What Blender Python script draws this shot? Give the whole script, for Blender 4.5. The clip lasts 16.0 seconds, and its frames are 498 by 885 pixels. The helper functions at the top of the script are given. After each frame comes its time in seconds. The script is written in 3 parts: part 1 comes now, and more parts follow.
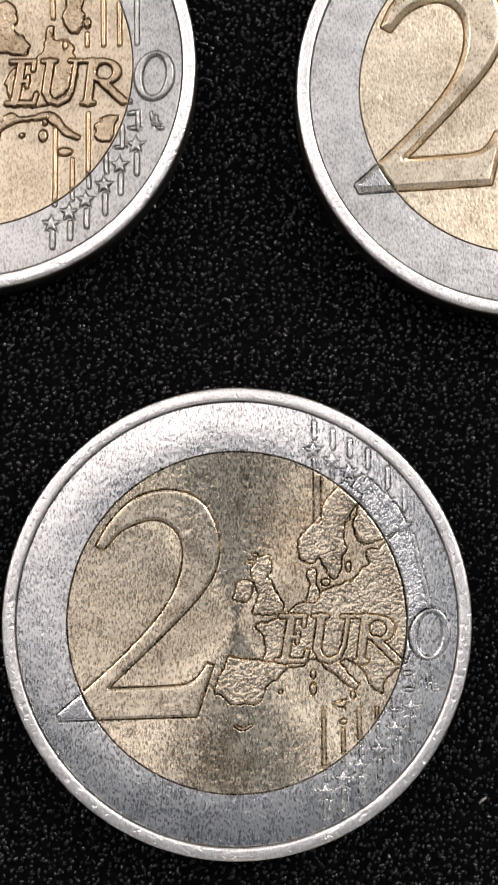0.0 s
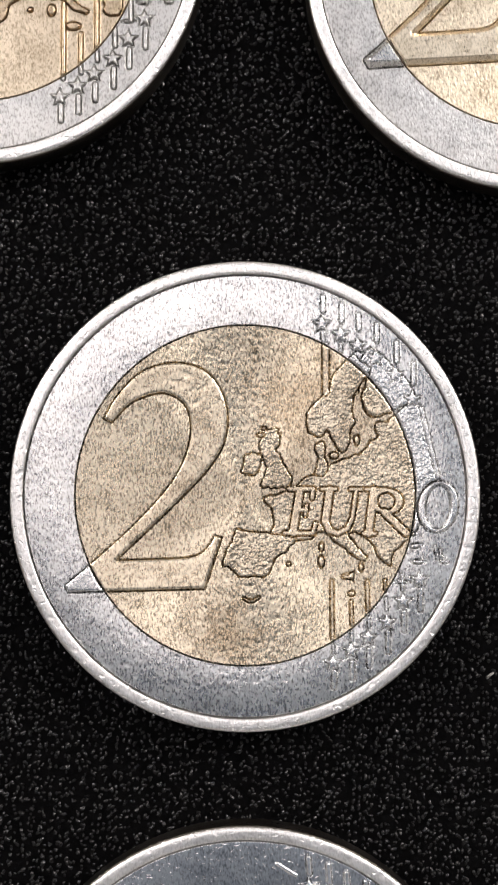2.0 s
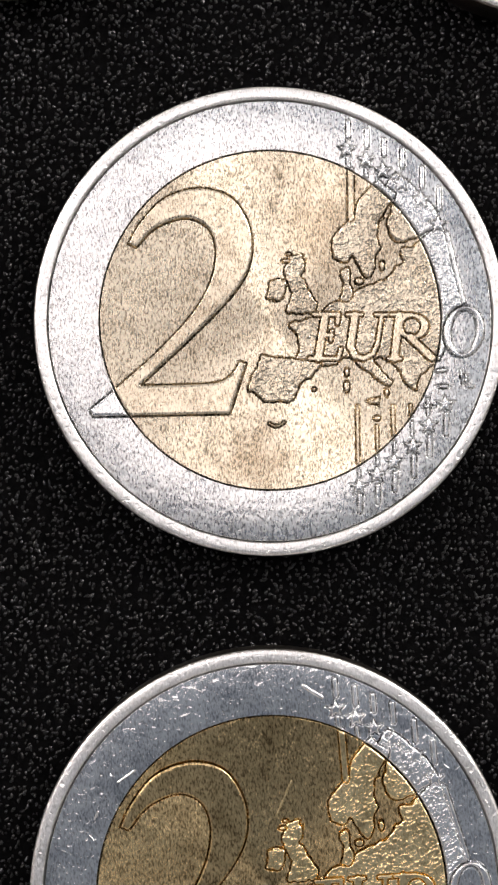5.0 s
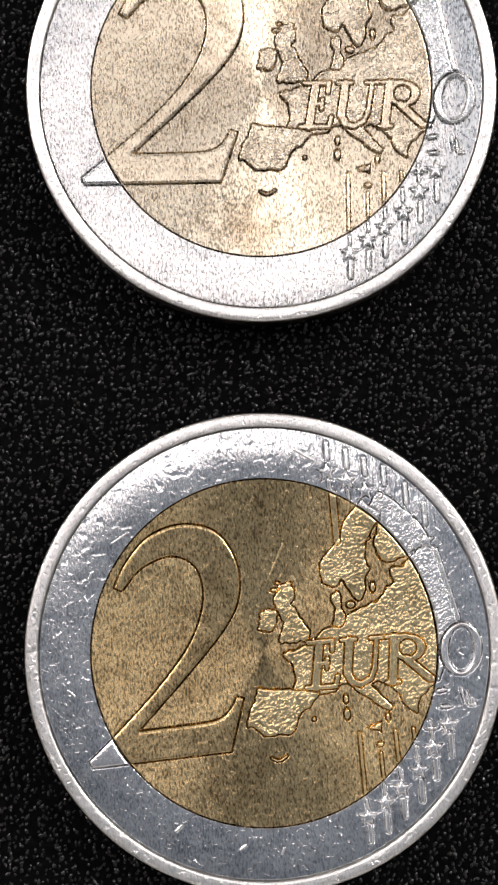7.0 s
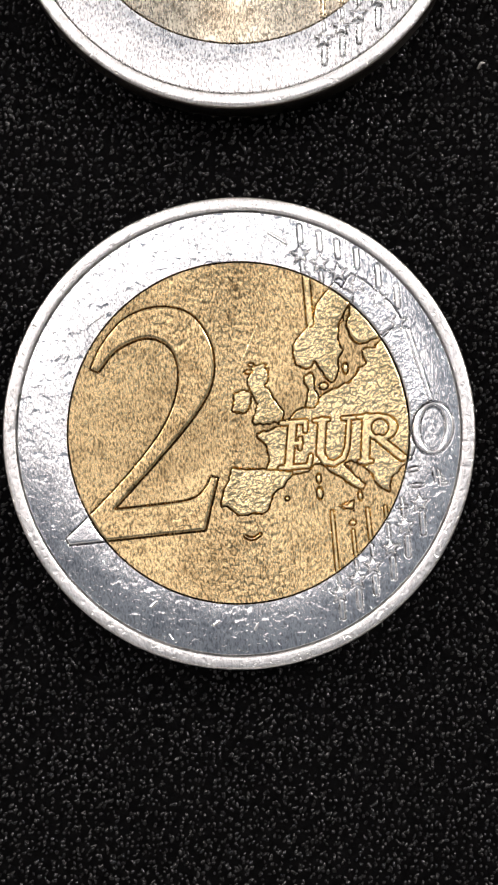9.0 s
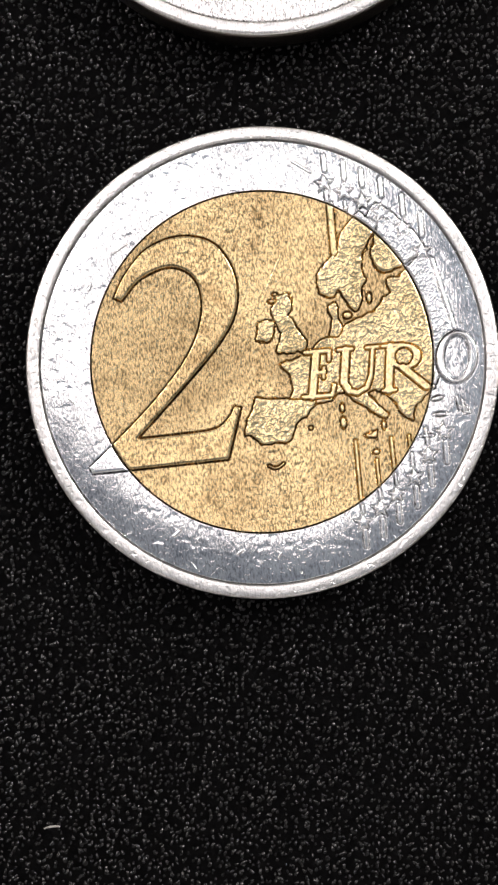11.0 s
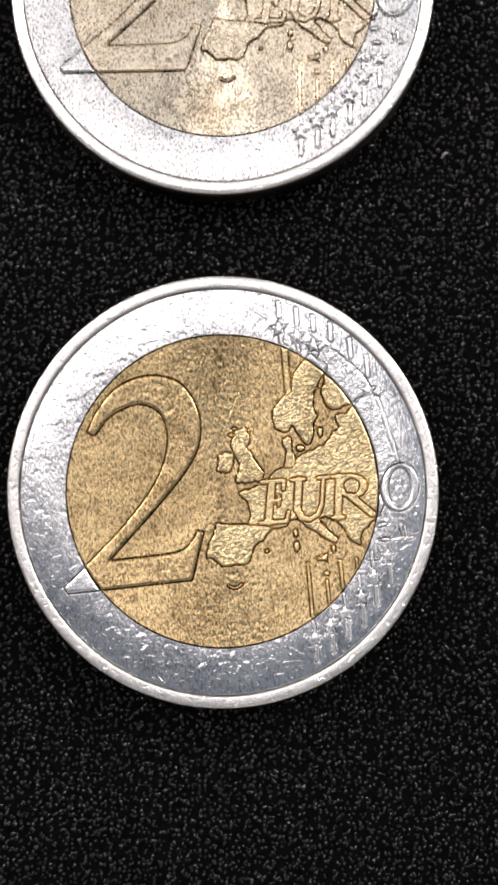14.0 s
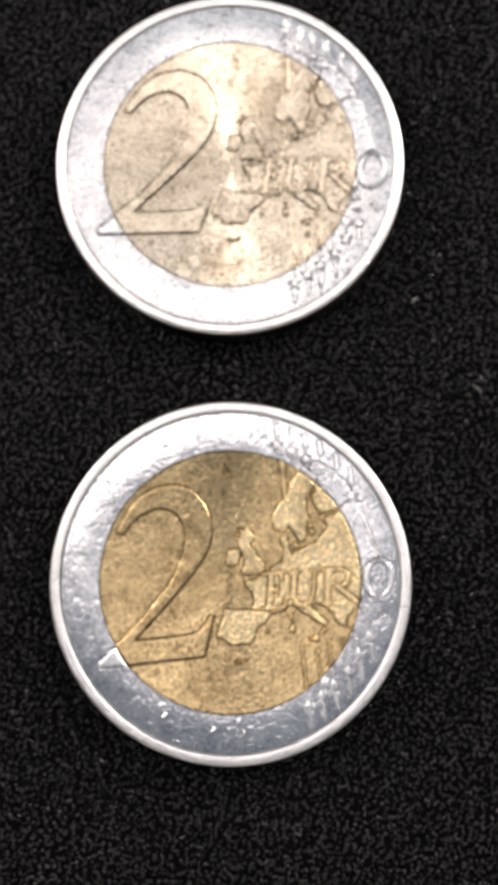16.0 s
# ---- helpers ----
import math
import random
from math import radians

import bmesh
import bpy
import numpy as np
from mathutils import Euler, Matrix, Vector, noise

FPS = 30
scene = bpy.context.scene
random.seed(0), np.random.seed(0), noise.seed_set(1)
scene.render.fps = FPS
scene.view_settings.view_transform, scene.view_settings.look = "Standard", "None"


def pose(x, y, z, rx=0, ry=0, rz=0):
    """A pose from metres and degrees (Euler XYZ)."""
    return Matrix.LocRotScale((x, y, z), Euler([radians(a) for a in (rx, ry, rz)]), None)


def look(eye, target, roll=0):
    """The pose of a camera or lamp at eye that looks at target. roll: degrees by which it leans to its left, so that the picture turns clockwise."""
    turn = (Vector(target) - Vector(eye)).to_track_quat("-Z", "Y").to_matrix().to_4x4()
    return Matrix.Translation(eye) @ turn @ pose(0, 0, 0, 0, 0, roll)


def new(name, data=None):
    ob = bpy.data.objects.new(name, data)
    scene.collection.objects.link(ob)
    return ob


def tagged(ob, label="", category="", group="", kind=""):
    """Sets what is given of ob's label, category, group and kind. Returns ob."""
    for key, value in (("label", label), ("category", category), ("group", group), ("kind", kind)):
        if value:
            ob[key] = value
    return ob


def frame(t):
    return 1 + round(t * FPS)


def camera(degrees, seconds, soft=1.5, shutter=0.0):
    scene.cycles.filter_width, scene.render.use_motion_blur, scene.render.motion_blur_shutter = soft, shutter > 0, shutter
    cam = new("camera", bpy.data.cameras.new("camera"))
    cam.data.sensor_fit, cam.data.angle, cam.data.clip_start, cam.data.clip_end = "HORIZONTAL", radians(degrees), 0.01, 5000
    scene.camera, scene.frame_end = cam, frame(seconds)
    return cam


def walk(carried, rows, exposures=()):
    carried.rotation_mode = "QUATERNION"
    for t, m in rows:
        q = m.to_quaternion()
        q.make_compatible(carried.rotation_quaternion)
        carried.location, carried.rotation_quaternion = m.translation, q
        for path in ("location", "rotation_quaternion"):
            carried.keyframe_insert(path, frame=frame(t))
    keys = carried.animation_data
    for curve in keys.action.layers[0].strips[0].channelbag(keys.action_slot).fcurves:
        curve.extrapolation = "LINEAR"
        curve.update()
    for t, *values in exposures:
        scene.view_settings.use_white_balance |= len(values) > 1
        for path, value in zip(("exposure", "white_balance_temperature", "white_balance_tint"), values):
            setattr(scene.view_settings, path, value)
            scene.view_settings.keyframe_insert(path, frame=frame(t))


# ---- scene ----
MM = 0.001
# the coin, in millimetres: height of the face, radii of the core, the rim's inner line and the whole
FACE, CORE_R, RIM_R, OUTER_R = 1.95, 9.3, 12.12, 12.875

# ---- camera: millimetres and degrees, looking down on the cloth ----
cam = camera(23.6, 16.0, soft=2.1)
# close focus, held through the shot: the picture softens as the camera draws away
cam.data.dof.use_dof, cam.data.dof.focus_distance, cam.data.dof.aperture_fstop = True, 0.0650, 95.0
PATH = [
    (0.0, 0.29, 5.27, 67.61, 3.953, -0.296, 0.259),
    (0.5, -0.39, 2.03, 66.95, 4.042, -0.433, 0.261),
    (1.0, 0.40, -0.17, 66.76, 3.890, -0.467, 0.224),
    (1.5, 0.87, -0.87, 66.88, 3.527, 0.003, 0.219),
    (2.0, -0.23, -1.32, 67.08, 3.632, -0.387, 0.388),
    (2.5, -0.54, -1.85, 66.33, 3.423, -0.950, 0.366),
    (3.0, -0.91, -3.37, 66.34, 2.822, -1.267, 0.339),
    (5.3, -2.10, -11.54, 66.33, 2.880, -0.636, 0.269),
    (5.5, -1.90, -12.73, 66.07, 2.830, -0.306, 0.176),
    (6.0, -2.43, -15.73, 65.81, 2.704, 0.812, 0.232),
    (6.5, -1.04, -18.80, 65.66, 2.542, 0.877, 0.165),
    (7.0, -0.22, -21.85, 66.21, 2.182, 0.345, 0.138),
    (7.5, 0.57, -25.88, 66.68, 2.415, 0.646, 0.175),
    (8.0, 0.37, -29.53, 67.22, 2.158, 1.099, 0.221),
    (8.5, 2.18, -32.49, 67.13, 1.821, 1.049, 0.256),
    (9.0, 2.72, -33.27, 66.60, 1.824, 1.667, 0.243),
    (9.5, 2.86, -33.90, 64.84, 1.744, 2.017, 0.320),
    (10.0, 3.25, -35.62, 64.72, 1.509, 2.266, 0.345),
    (10.2, 3.00, -36.69, 65.26, 1.423, 2.404, 0.364),
    (12.3, 0.19, -36.67, 66.85, 1.486, 0.272, 0.185),
    (12.5, 0.40, -36.64, 66.81, 1.472, 0.586, 0.303),
    (13.0, 1.61, -34.84, 68.02, 1.877, 0.966, 0.329),
    (13.5, 2.66, -32.25, 69.75, 2.457, 1.384, 0.340),
    (14.0, 3.89, -31.38, 72.77, 2.898, 1.657, 0.324),
    (14.5, 4.67, -30.30, 77.01, 3.301, 2.021, 0.291),
    (15.0, 5.35, -28.37, 81.03, 3.746, 2.022, 0.346),
    (15.5, 5.47, -28.42, 84.50, 4.574, 2.137, 0.270),
    (16.0, 4.24, -30.20, 87.03, 6.340, 1.792, 0.217),
]
walk(cam, [(t, pose(x * MM, y * MM, z * MM, rx, ry, rz)) for t, x, y, z, rx, ry, rz in PATH],
     exposures=[(0.0, -0.30), (3.0, -0.22), (6.0, -0.22), (9.0, -0.10), (13.0, -0.12), (16.0, -0.10)])

# ---- light: a warm ceiling lamp and two added side lamps in a dim room ----
world = bpy.data.worlds.new("world")
scene.world = world
world.use_nodes = True
world.node_tree.nodes["Background"].inputs[0].default_value = (0.80, 0.90, 1.0, 1)
world.node_tree.nodes["Background"].inputs[1].default_value = 0.05

lamp_data = bpy.data.lights.new("ceiling_lamp", "AREA")
lamp_data.shape = "RECTANGLE"
lamp_data.size, lamp_data.size_y = 1.1, 0.64
lamp_data.energy = 6.0
lamp_data.color = (1.0, 0.878, 0.835)
lamp = new("ceiling_lamp", lamp_data)
lamp.matrix_world = pose(-0.29, 0.35, 1.70)

# unseen side lamp added at the windowless west wall, brightens the relief's flanks
west_fill_data = bpy.data.lights.new("west_fill", "AREA")
west_fill_data.shape = "RECTANGLE"
west_fill_data.size, west_fill_data.size_y = 1.0, 0.9
west_fill_data.energy = 40
west_fill_data.color = (1.0, 0.915, 0.88)
west_fill = new("west_fill", west_fill_data)
west_fill.matrix_world = look((-1.57, 0.95, 1.10), (0, 0.80, 0.95))

# smaller lamp added before the unbroken east wall, for opposite flanks and sheen
east_data = bpy.data.lights.new("east_fill", "AREA")
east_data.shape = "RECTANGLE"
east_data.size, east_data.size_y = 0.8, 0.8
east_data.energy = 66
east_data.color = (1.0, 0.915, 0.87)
east_light = new("east_fill", east_data)
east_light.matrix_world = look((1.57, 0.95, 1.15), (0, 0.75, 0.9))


# ---- materials ----
class Nodes:
    def __init__(self, name):
        self.mat = bpy.data.materials.new(name)
        self.mat.use_nodes = True
        self.tree = self.mat.node_tree
        self.bsdf = self.tree.nodes["Principled BSDF"]

    def add(self, kind, **kw):
        n = self.tree.nodes.new(kind)
        for k, v in kw.items():
            if k in n.inputs:
                n.inputs[k].default_value = v
        return n

    def link(self, a, b):
        self.tree.links.new(a, b)

    def coords(self):
        return self.add("ShaderNodeTexCoord").outputs["Object"]

    def noise(self, vec, scale, detail=2.0, rough=0.5, dist=0.0):
        n = self.add("ShaderNodeTexNoise", Scale=scale, Detail=detail, Roughness=rough, Distortion=dist)
        self.link(vec, n.inputs["Vector"])
        return n.outputs["Fac"]

    def ramp(self, fac, stops):
        r = self.add("ShaderNodeValToRGB")
        e = r.color_ramp.elements
        while len(e) < len(stops):
            e.new(0.5)
        for el, (p, c) in zip(e, stops):
            el.position = p
            el.color = (*c, 1) if len(c) == 3 else (c[0], c[0], c[0], 1)
        self.link(fac, r.inputs["Fac"])
        return r.outputs["Color"]

    def math(self, op, a, b):
        m = self.tree.nodes.new("ShaderNodeMath")
        m.operation = op
        for s, v in zip(m.inputs, (a, b)):
            if hasattr(v, "node"):
                self.link(v, s)
            else:
                s.default_value = v
        return m.outputs[0]


def coin_metal(name, dark, light, rough, grain, tarnish, aniso=0.45, nicks=0.012, pits=0.5, patches=()):
    """Struck metal: flow lines round the coin, fine grain, hairline scratches and small bag marks."""
    n = Nodes(name)
    p = n.coords()
    flow = n.add("ShaderNodeMapping")
    flow.inputs["Scale"].default_value = (1.0, 0.42, 1.0)
    flow.inputs["Rotation"].default_value = (0, 0, 0.25)
    n.link(p, flow.inputs["Vector"])
    q = flow.outputs[0]
    fine = n.noise(q, 14000, 1.0, 0.5)
    mid = n.noise(q, 7500, 0.0, 0.5, 0.6)
    speck = n.noise(q, 10500, 1.0, 0.6, 0.2)
    wide = n.noise(p, 260, 3.0, 0.6)
    stain = n.noise(p, 900, 4.0, 0.65)
    scr_map = n.add("ShaderNodeMapping")
    scr_map.inputs["Rotation"].default_value = (0, 0, 0.7)
    scr_map.vector_type = "TEXTURE"
    scr_map.inputs["Scale"].default_value = (1 / 7000, 1 / 1300, 1 / 1300)
    n.link(p, scr_map.inputs["Vector"])
    scratch = n.ramp(n.noise(scr_map.outputs[0], 1.0, 1.0), [(0.0, (0,)), (0.71, (0,)), (0.77, (1,))])
    scr_two = n.add("ShaderNodeMapping")
    scr_two.inputs["Rotation"].default_value = (0, 0, -0.5)
    scr_two.vector_type = "TEXTURE"
    scr_two.inputs["Scale"].default_value = (1 / 1500, 1 / 8000, 1 / 1500)
    n.link(p, scr_two.inputs["Vector"])
    hair = n.ramp(n.noise(scr_two.outputs[0], 1.0, 1.0), [(0.0, (0,)), (0.72, (0,)), (0.78, (1,))])
    marks = n.ramp(n.noise(p, 2300, 0.0), [(0.0, (0,)), (0.62, (0,)), (0.90, (1,))])
    dots = n.ramp(n.noise(p, 4600, 0.0), [(0.0, (0,)), (0.68, (0,)), (0.80, (1,))])
    blend = n.math("ADD", n.math("ADD", n.math("MULTIPLY", stain, 0.4), n.math("MULTIPLY", wide, 0.30)), n.math("MULTIPLY", speck, 0.30))
    col = n.ramp(blend, [(0.32, dark), (0.57, light)])
    grit = n.ramp(speck, [(0.34, (0.42, 0.40, 0.37)), (0.46, (0.86, 0.85, 0.84)), (0.56, (1.0, 1.0, 1.0))])
    mix = n.add("ShaderNodeMix")
    mix.data_type, mix.blend_type = "RGBA", "MULTIPLY"
    mix.inputs["Factor"].default_value = pits
    n.link(col, mix.inputs["A"])
    n.link(grit, mix.inputs["B"])
    base = mix.outputs["Result"]
    # brown blotches with ragged edges, tarnish and dark sheen bands painted in: centre and radius in millimetres
    for px, py, pr in patches:
        away = n.add("ShaderNodeVectorMath")
        away.operation = "DISTANCE"
        away.inputs[1].default_value = (px * MM, py * MM, FACE * MM)
        n.link(p, away.inputs[0])
        reach = n.math("ADD", n.math("DIVIDE", away.outputs["Value"], pr * MM), n.math("MULTIPLY", n.math("SUBTRACT", stain, 0.5), 1.6))
        blot = n.add("ShaderNodeMix")
        blot.data_type, blot.blend_type = "RGBA", "MULTIPLY"
        n.link(n.ramp(reach, [(0.25, (0.62,)), (1.0, (0.0,))]), blot.inputs["Factor"])
        blot.inputs["B"].default_value = (0.64, 0.575, 0.50, 1)
        n.link(base, blot.inputs["A"])
        base = blot.outputs["Result"]
    n.link(base, n.bsdf.inputs["Base Color"])
    n.bsdf.inputs["Metallic"].default_value = 1.0
    r = n.math("ADD", n.math("MULTIPLY", n.math("ADD", stain, speck), tarnish), rough - tarnish)
    n.link(r, n.bsdf.inputs["Roughness"])
    coarse = n.noise(q, 4600, 1.0, 0.5, 0.6)
    h = n.math("ADD", n.math("MULTIPLY", mid, 0.8), n.math("ADD", n.math("MULTIPLY", fine, 0.3), n.math("MULTIPLY", coarse, 0.8)))
    cuts = n.math("ADD", n.math("MULTIPLY", n.math("ADD", scratch, hair), 0.45), n.math("ADD", marks, n.math("MULTIPLY", dots, 0.6)))
    worn = n.add("ShaderNodeBump", Strength=1.0, Distance=nicks * MM)
    worn.invert = True
    n.link(cuts, worn.inputs["Height"])
    b = n.add("ShaderNodeBump", Strength=1.0, Distance=grain * MM)
    n.link(h, b.inputs["Height"])
    n.link(worn.outputs[0], b.inputs["Normal"])
    n.link(b.outputs[0], n.bsdf.inputs["Normal"])
    # grooves run round the coin's axis
    cross = n.add("ShaderNodeVectorMath")
    cross.operation = "CROSS_PRODUCT"
    cross.inputs[0].default_value = (0, 0, 1)
    n.link(p, cross.inputs[1])
    vt = n.add("ShaderNodeVectorTransform")
    vt.vector_type, vt.convert_from, vt.convert_to = "VECTOR", "OBJECT", "WORLD"
    n.link(cross.outputs[0], vt.inputs[0])
    nz = n.add("ShaderNodeVectorMath")
    nz.operation = "NORMALIZE"
    n.link(vt.outputs[0], nz.inputs[0])
    n.link(nz.outputs[0], n.bsdf.inputs["Tangent"])
    n.bsdf.inputs["Anisotropic"].default_value = aniso
    return n.mat


def cloth_material(name, pile):
    n = Nodes(name)
    p = n.coords()
    v = n.noise(p, 2600, 2.0, 0.6)
    col = n.ramp(v, [(0.3, (0.0015, 0.0015, 0.0017)), (0.75, (0.004, 0.0038, 0.004))])
    n.link(col, n.bsdf.inputs["Base Color"])
    n.bsdf.inputs["Roughness"].default_value = 0.28 if pile else 0.8
    n.bsdf.inputs["Specular IOR Level"].default_value = 0.48 if pile else 0.03
    b = n.add("ShaderNodeBump", Strength=0.8, Distance=(0.01 if pile else 0.03) * MM)
    n.link(n.noise(p, 6000, 2.0), b.inputs["Height"])
    n.link(b.outputs[0], n.bsdf.inputs["Normal"])
    return n.mat


def paint(name, c, rough):
    n = Nodes(name)
    p = n.coords()
    n.link(n.ramp(n.noise(p, 3.0, 4.0), [(0.3, tuple(x * 0.93 for x in c)), (0.7, c)]), n.bsdf.inputs["Base Color"])
    n.bsdf.inputs["Roughness"].default_value = rough
    b = n.add("ShaderNodeBump", Strength=0.2, Distance=0.002)
    n.link(n.noise(p, 140, 2.0), b.inputs["Height"])
    n.link(b.outputs[0], n.bsdf.inputs["Normal"])
    return n.mat


SILVER_DARK, SILVER_LIGHT = (0.36, 0.37, 0.39), (0.76, 0.76, 0.755)
STEEL_DARK, STEEL_LIGHT = (0.28, 0.30, 0.33), (0.74, 0.75, 0.76)
GOLD_DARK, GOLD_LIGHT = (0.235, 0.157, 0.068), (0.66, 0.502, 0.27)
BROWN_DARK, BROWN_LIGHT = (0.27, 0.218, 0.152), (0.78, 0.685, 0.535)
PALE_DARK, PALE_LIGHT = (0.42, 0.33, 0.22), (0.79, 0.69, 0.535)
FINISH = {
    "worn": (coin_metal("worn_nickel", SILVER_DARK, SILVER_LIGHT, 0.28, 0.014, 0.10, 0.6, 0.008, 0.75),
             coin_metal("worn_brass", BROWN_DARK, BROWN_LIGHT, 0.27, 0.0125, 0.10, 1.0, 0.008, 0.8,
                        # upper blotch, then a lower one painting in a dark fan of sheen
                        [(3.2, 4.8, 3.8), (-0.6, -7.8, 2.2)])),
    "bright": (coin_metal("bright_nickel", STEEL_DARK, STEEL_LIGHT, 0.16, 0.0085, 0.07, 0.3, 0.018, 0.4),
               coin_metal("bright_brass", GOLD_DARK, GOLD_LIGHT, 0.25, 0.014, 0.10, 0.95, 0.009, 0.9)),
    "dull": (coin_metal("dull_nickel", (0.33, 0.33, 0.325), (0.65, 0.645, 0.63), 0.42, 0.020, 0.16, 0.4),
             coin_metal("dull_brass", PALE_DARK, PALE_LIGHT, 0.42, 0.018, 0.16, 0.4)),
}
# raised parts of the shiny coin are rubbed clean and lightened to stand for highlights, the fields between them keep
# their brown tone
RAISED_METAL = {
    "worn": (coin_metal("worn_raised_nickel", SILVER_DARK, SILVER_LIGHT, 0.26, 0.008, 0.12, 0.2, 0.010, 0.25),
             coin_metal("worn_raised_brass", (0.26, 0.205, 0.14), (0.73, 0.63, 0.485), 0.27, 0.008, 0.12, 0.3, 0.008, 0.4)),
    "bright": (coin_metal("bright_raised_nickel", (0.50, 0.51, 0.53), (0.86, 0.86, 0.86), 0.22, 0.006, 0.10, 0.2, 0.010, 0.1),
               coin_metal("bright_raised_brass", (0.40, 0.30, 0.14), (0.84, 0.67, 0.38), 0.22, 0.008, 0.11, 0.2, 0.008, 0.25)),
    "dull": (coin_metal("dull_raised_nickel", (0.33, 0.33, 0.325), (0.65, 0.645, 0.63), 0.28, 0.009, 0.12, 0.2, 0.010, 0.3),
             coin_metal("dull_raised_brass", (0.40, 0.31, 0.20), (0.78, 0.675, 0.52), 0.30, 0.010, 0.12, 0.2, 0.010, 0.3)),
}
# the digit's smooth bevels
AGED_RING = coin_metal("aged_nickel", (0.28, 0.28, 0.275), (0.57, 0.565, 0.55), 0.42, 0.020, 0.16, 0.4)
FINISH["aged"] = (AGED_RING, coin_metal("aged_brass", (0.33, 0.25, 0.16), (0.66, 0.56, 0.425), 0.40, 0.018, 0.16, 0.4))
RAISED_METAL["aged"] = (AGED_RING, coin_metal("aged_raised_brass", (0.22, 0.155, 0.09), (0.52, 0.415, 0.29), 0.30, 0.012, 0.12, 0.2, 0.010, 0.3))
DIGIT = {
    "worn": coin_metal("worn_digit_brass", BROWN_DARK, BROWN_LIGHT, 0.28, 0.007, 0.12, 0.75, 0.010, 0.5),
    "bright": coin_metal("bright_digit_brass", GOLD_DARK, GOLD_LIGHT, 0.22, 0.012, 0.10, 0.7, 0.010, 0.9),
    "dull": FINISH["dull"][1],
    "aged": FINISH["aged"][1],
}
RIM = coin_metal("rim_nickel", (0.66, 0.65, 0.63), (0.90, 0.88, 0.86), 0.36, 0.020, 0.12, 0.0, 0.030, 0.2)
# side wall's nickel darkened in its colour to hold the shade below the rim
SHADED_EDGE = coin_metal("shaded_edge_nickel", (0.10, 0.09, 0.08), (0.22, 0.19, 0.16), 0.30, 0.02, 0.1, 0.0)
LINT = paint("pale_lint", (0.26, 0.25, 0.235), 0.9)
CLOTH = cloth_material("black_cloth", False)
PILE = cloth_material("black_pile", True)
WALL = paint("wall_paint", (0.75, 0.74, 0.72), 0.8)
CEILING = paint("ceiling_paint", (0.44, 0.51, 0.60), 0.85)


# ---- mesh helpers ----
def mesh_object(name, verts, faces, mat, parent=None, smooth=True):
    me = bpy.data.meshes.new(name)
    me.from_pydata([tuple(v) for v in verts], [], [tuple(f) for f in faces])
    me.materials.append(mat)
    if smooth:
        me.polygons.foreach_set("use_smooth", np.ones(len(me.polygons), bool))
    me.update()
    ob = new(name, me)
    ob.parent = parent
    return ob


def box(name, x0, x1, y0, y1, z0, z1, mat):
    v = [(x, y, z) for z in (z0, z1) for y in (y0, y1) for x in (x0, x1)]
    f = [(0, 2, 3, 1), (4, 5, 7, 6), (0, 1, 5, 4), (2, 6, 7, 3), (0, 4, 6, 2), (1, 3, 7, 5)]
    return mesh_object(name, v, f, mat, smooth=False)


def turned(name, profile, mat, parent, seg=256, close=False, reed=0.0):
    """A profile of (radius, height) in millimetres, turned round the axis."""
    a = np.arange(seg) * 2 * np.pi / seg
    verts, faces = [], []
    for r, z in profile:
        rr = r + (reed * np.where(np.arange(seg) % 2, 1, -1) if reed and r > 12.8 else 0 * a)
        verts += list(zip(rr * np.cos(a) * MM, rr * np.sin(a) * MM, np.full(seg, z * MM)))
    k = len(profile)
    for i in range(k - 1 + (1 if close else 0)):
        p, q = i * seg, ((i + 1) % k) * seg
        faces += [(p + j, p + (j + 1) % seg, q + (j + 1) % seg, q + j) for j in range(seg)]
    if not close:
        faces.append(tuple((k - 1) * seg + j for j in range(seg)))
        faces.append(tuple(reversed(range(seg))))
    return mesh_object(name, verts, faces, mat, parent)


# ---- shapes of the coin's face, as signed distances in millimetres, positive inside ----


def dish(r):
    """Height of the bare face at a radius: the core is faintly hollow, the ring faintly domed."""
    core = FACE - 0.36 * np.clip(1 - (r / CORE_R) ** 2, 0, 1)
    ring = FACE + 0.05 * np.sin(np.clip((r - CORE_R) / (RIM_R - CORE_R), 0, 1) * np.pi)
    return np.where(r < CORE_R, core, ring)


def lattice_noise(x, y, cell, seed):
    g = np.random.RandomState(seed).rand(64, 64)
    u, v = x / cell + 200, y / cell + 200
    i, j = np.floor(u).astype(int), np.floor(v).astype(int)
    a, b = u - i, v - j
    a, b = a * a * (3 - 2 * a), b * b * (3 - 2 * b)
    i, j, i1, j1 = i % 64, j % 64, (i + 1) % 64, (j + 1) % 64
    return (g[i, j] * (1 - a) + g[i1, j] * a) * (1 - b) + (g[i, j1] * (1 - a) + g[i1, j1] * a) * b - 0.5


def smooth_run(points, steps=6):
    """A soft curve through the points of one run."""
    p = np.array(points, float)
    if len(p) < 3:
        return [tuple(q) for q in p]
    q = np.vstack([2 * p[0] - p[1], p, 2 * p[-1] - p[-2]])
    out = []
    for i in range(1, len(q) - 2):
        for k in range(steps):
            t = k / steps
            out.append(tuple(0.5 * (2 * q[i] + (q[i + 1] - q[i - 1]) * t + (2 * q[i - 1] - 5 * q[i] + 4 * q[i + 1] - q[i + 2]) * t * t
                                    + (3 * q[i] - q[i - 1] - 3 * q[i + 1] + q[i + 2]) * t ** 3)))
    return out + [tuple(p[-1])]


def glyph(*runs):
    """A closed outline of curved runs that meet in corners."""
    out = []
    for r in runs:
        out += smooth_run(r)
    return out


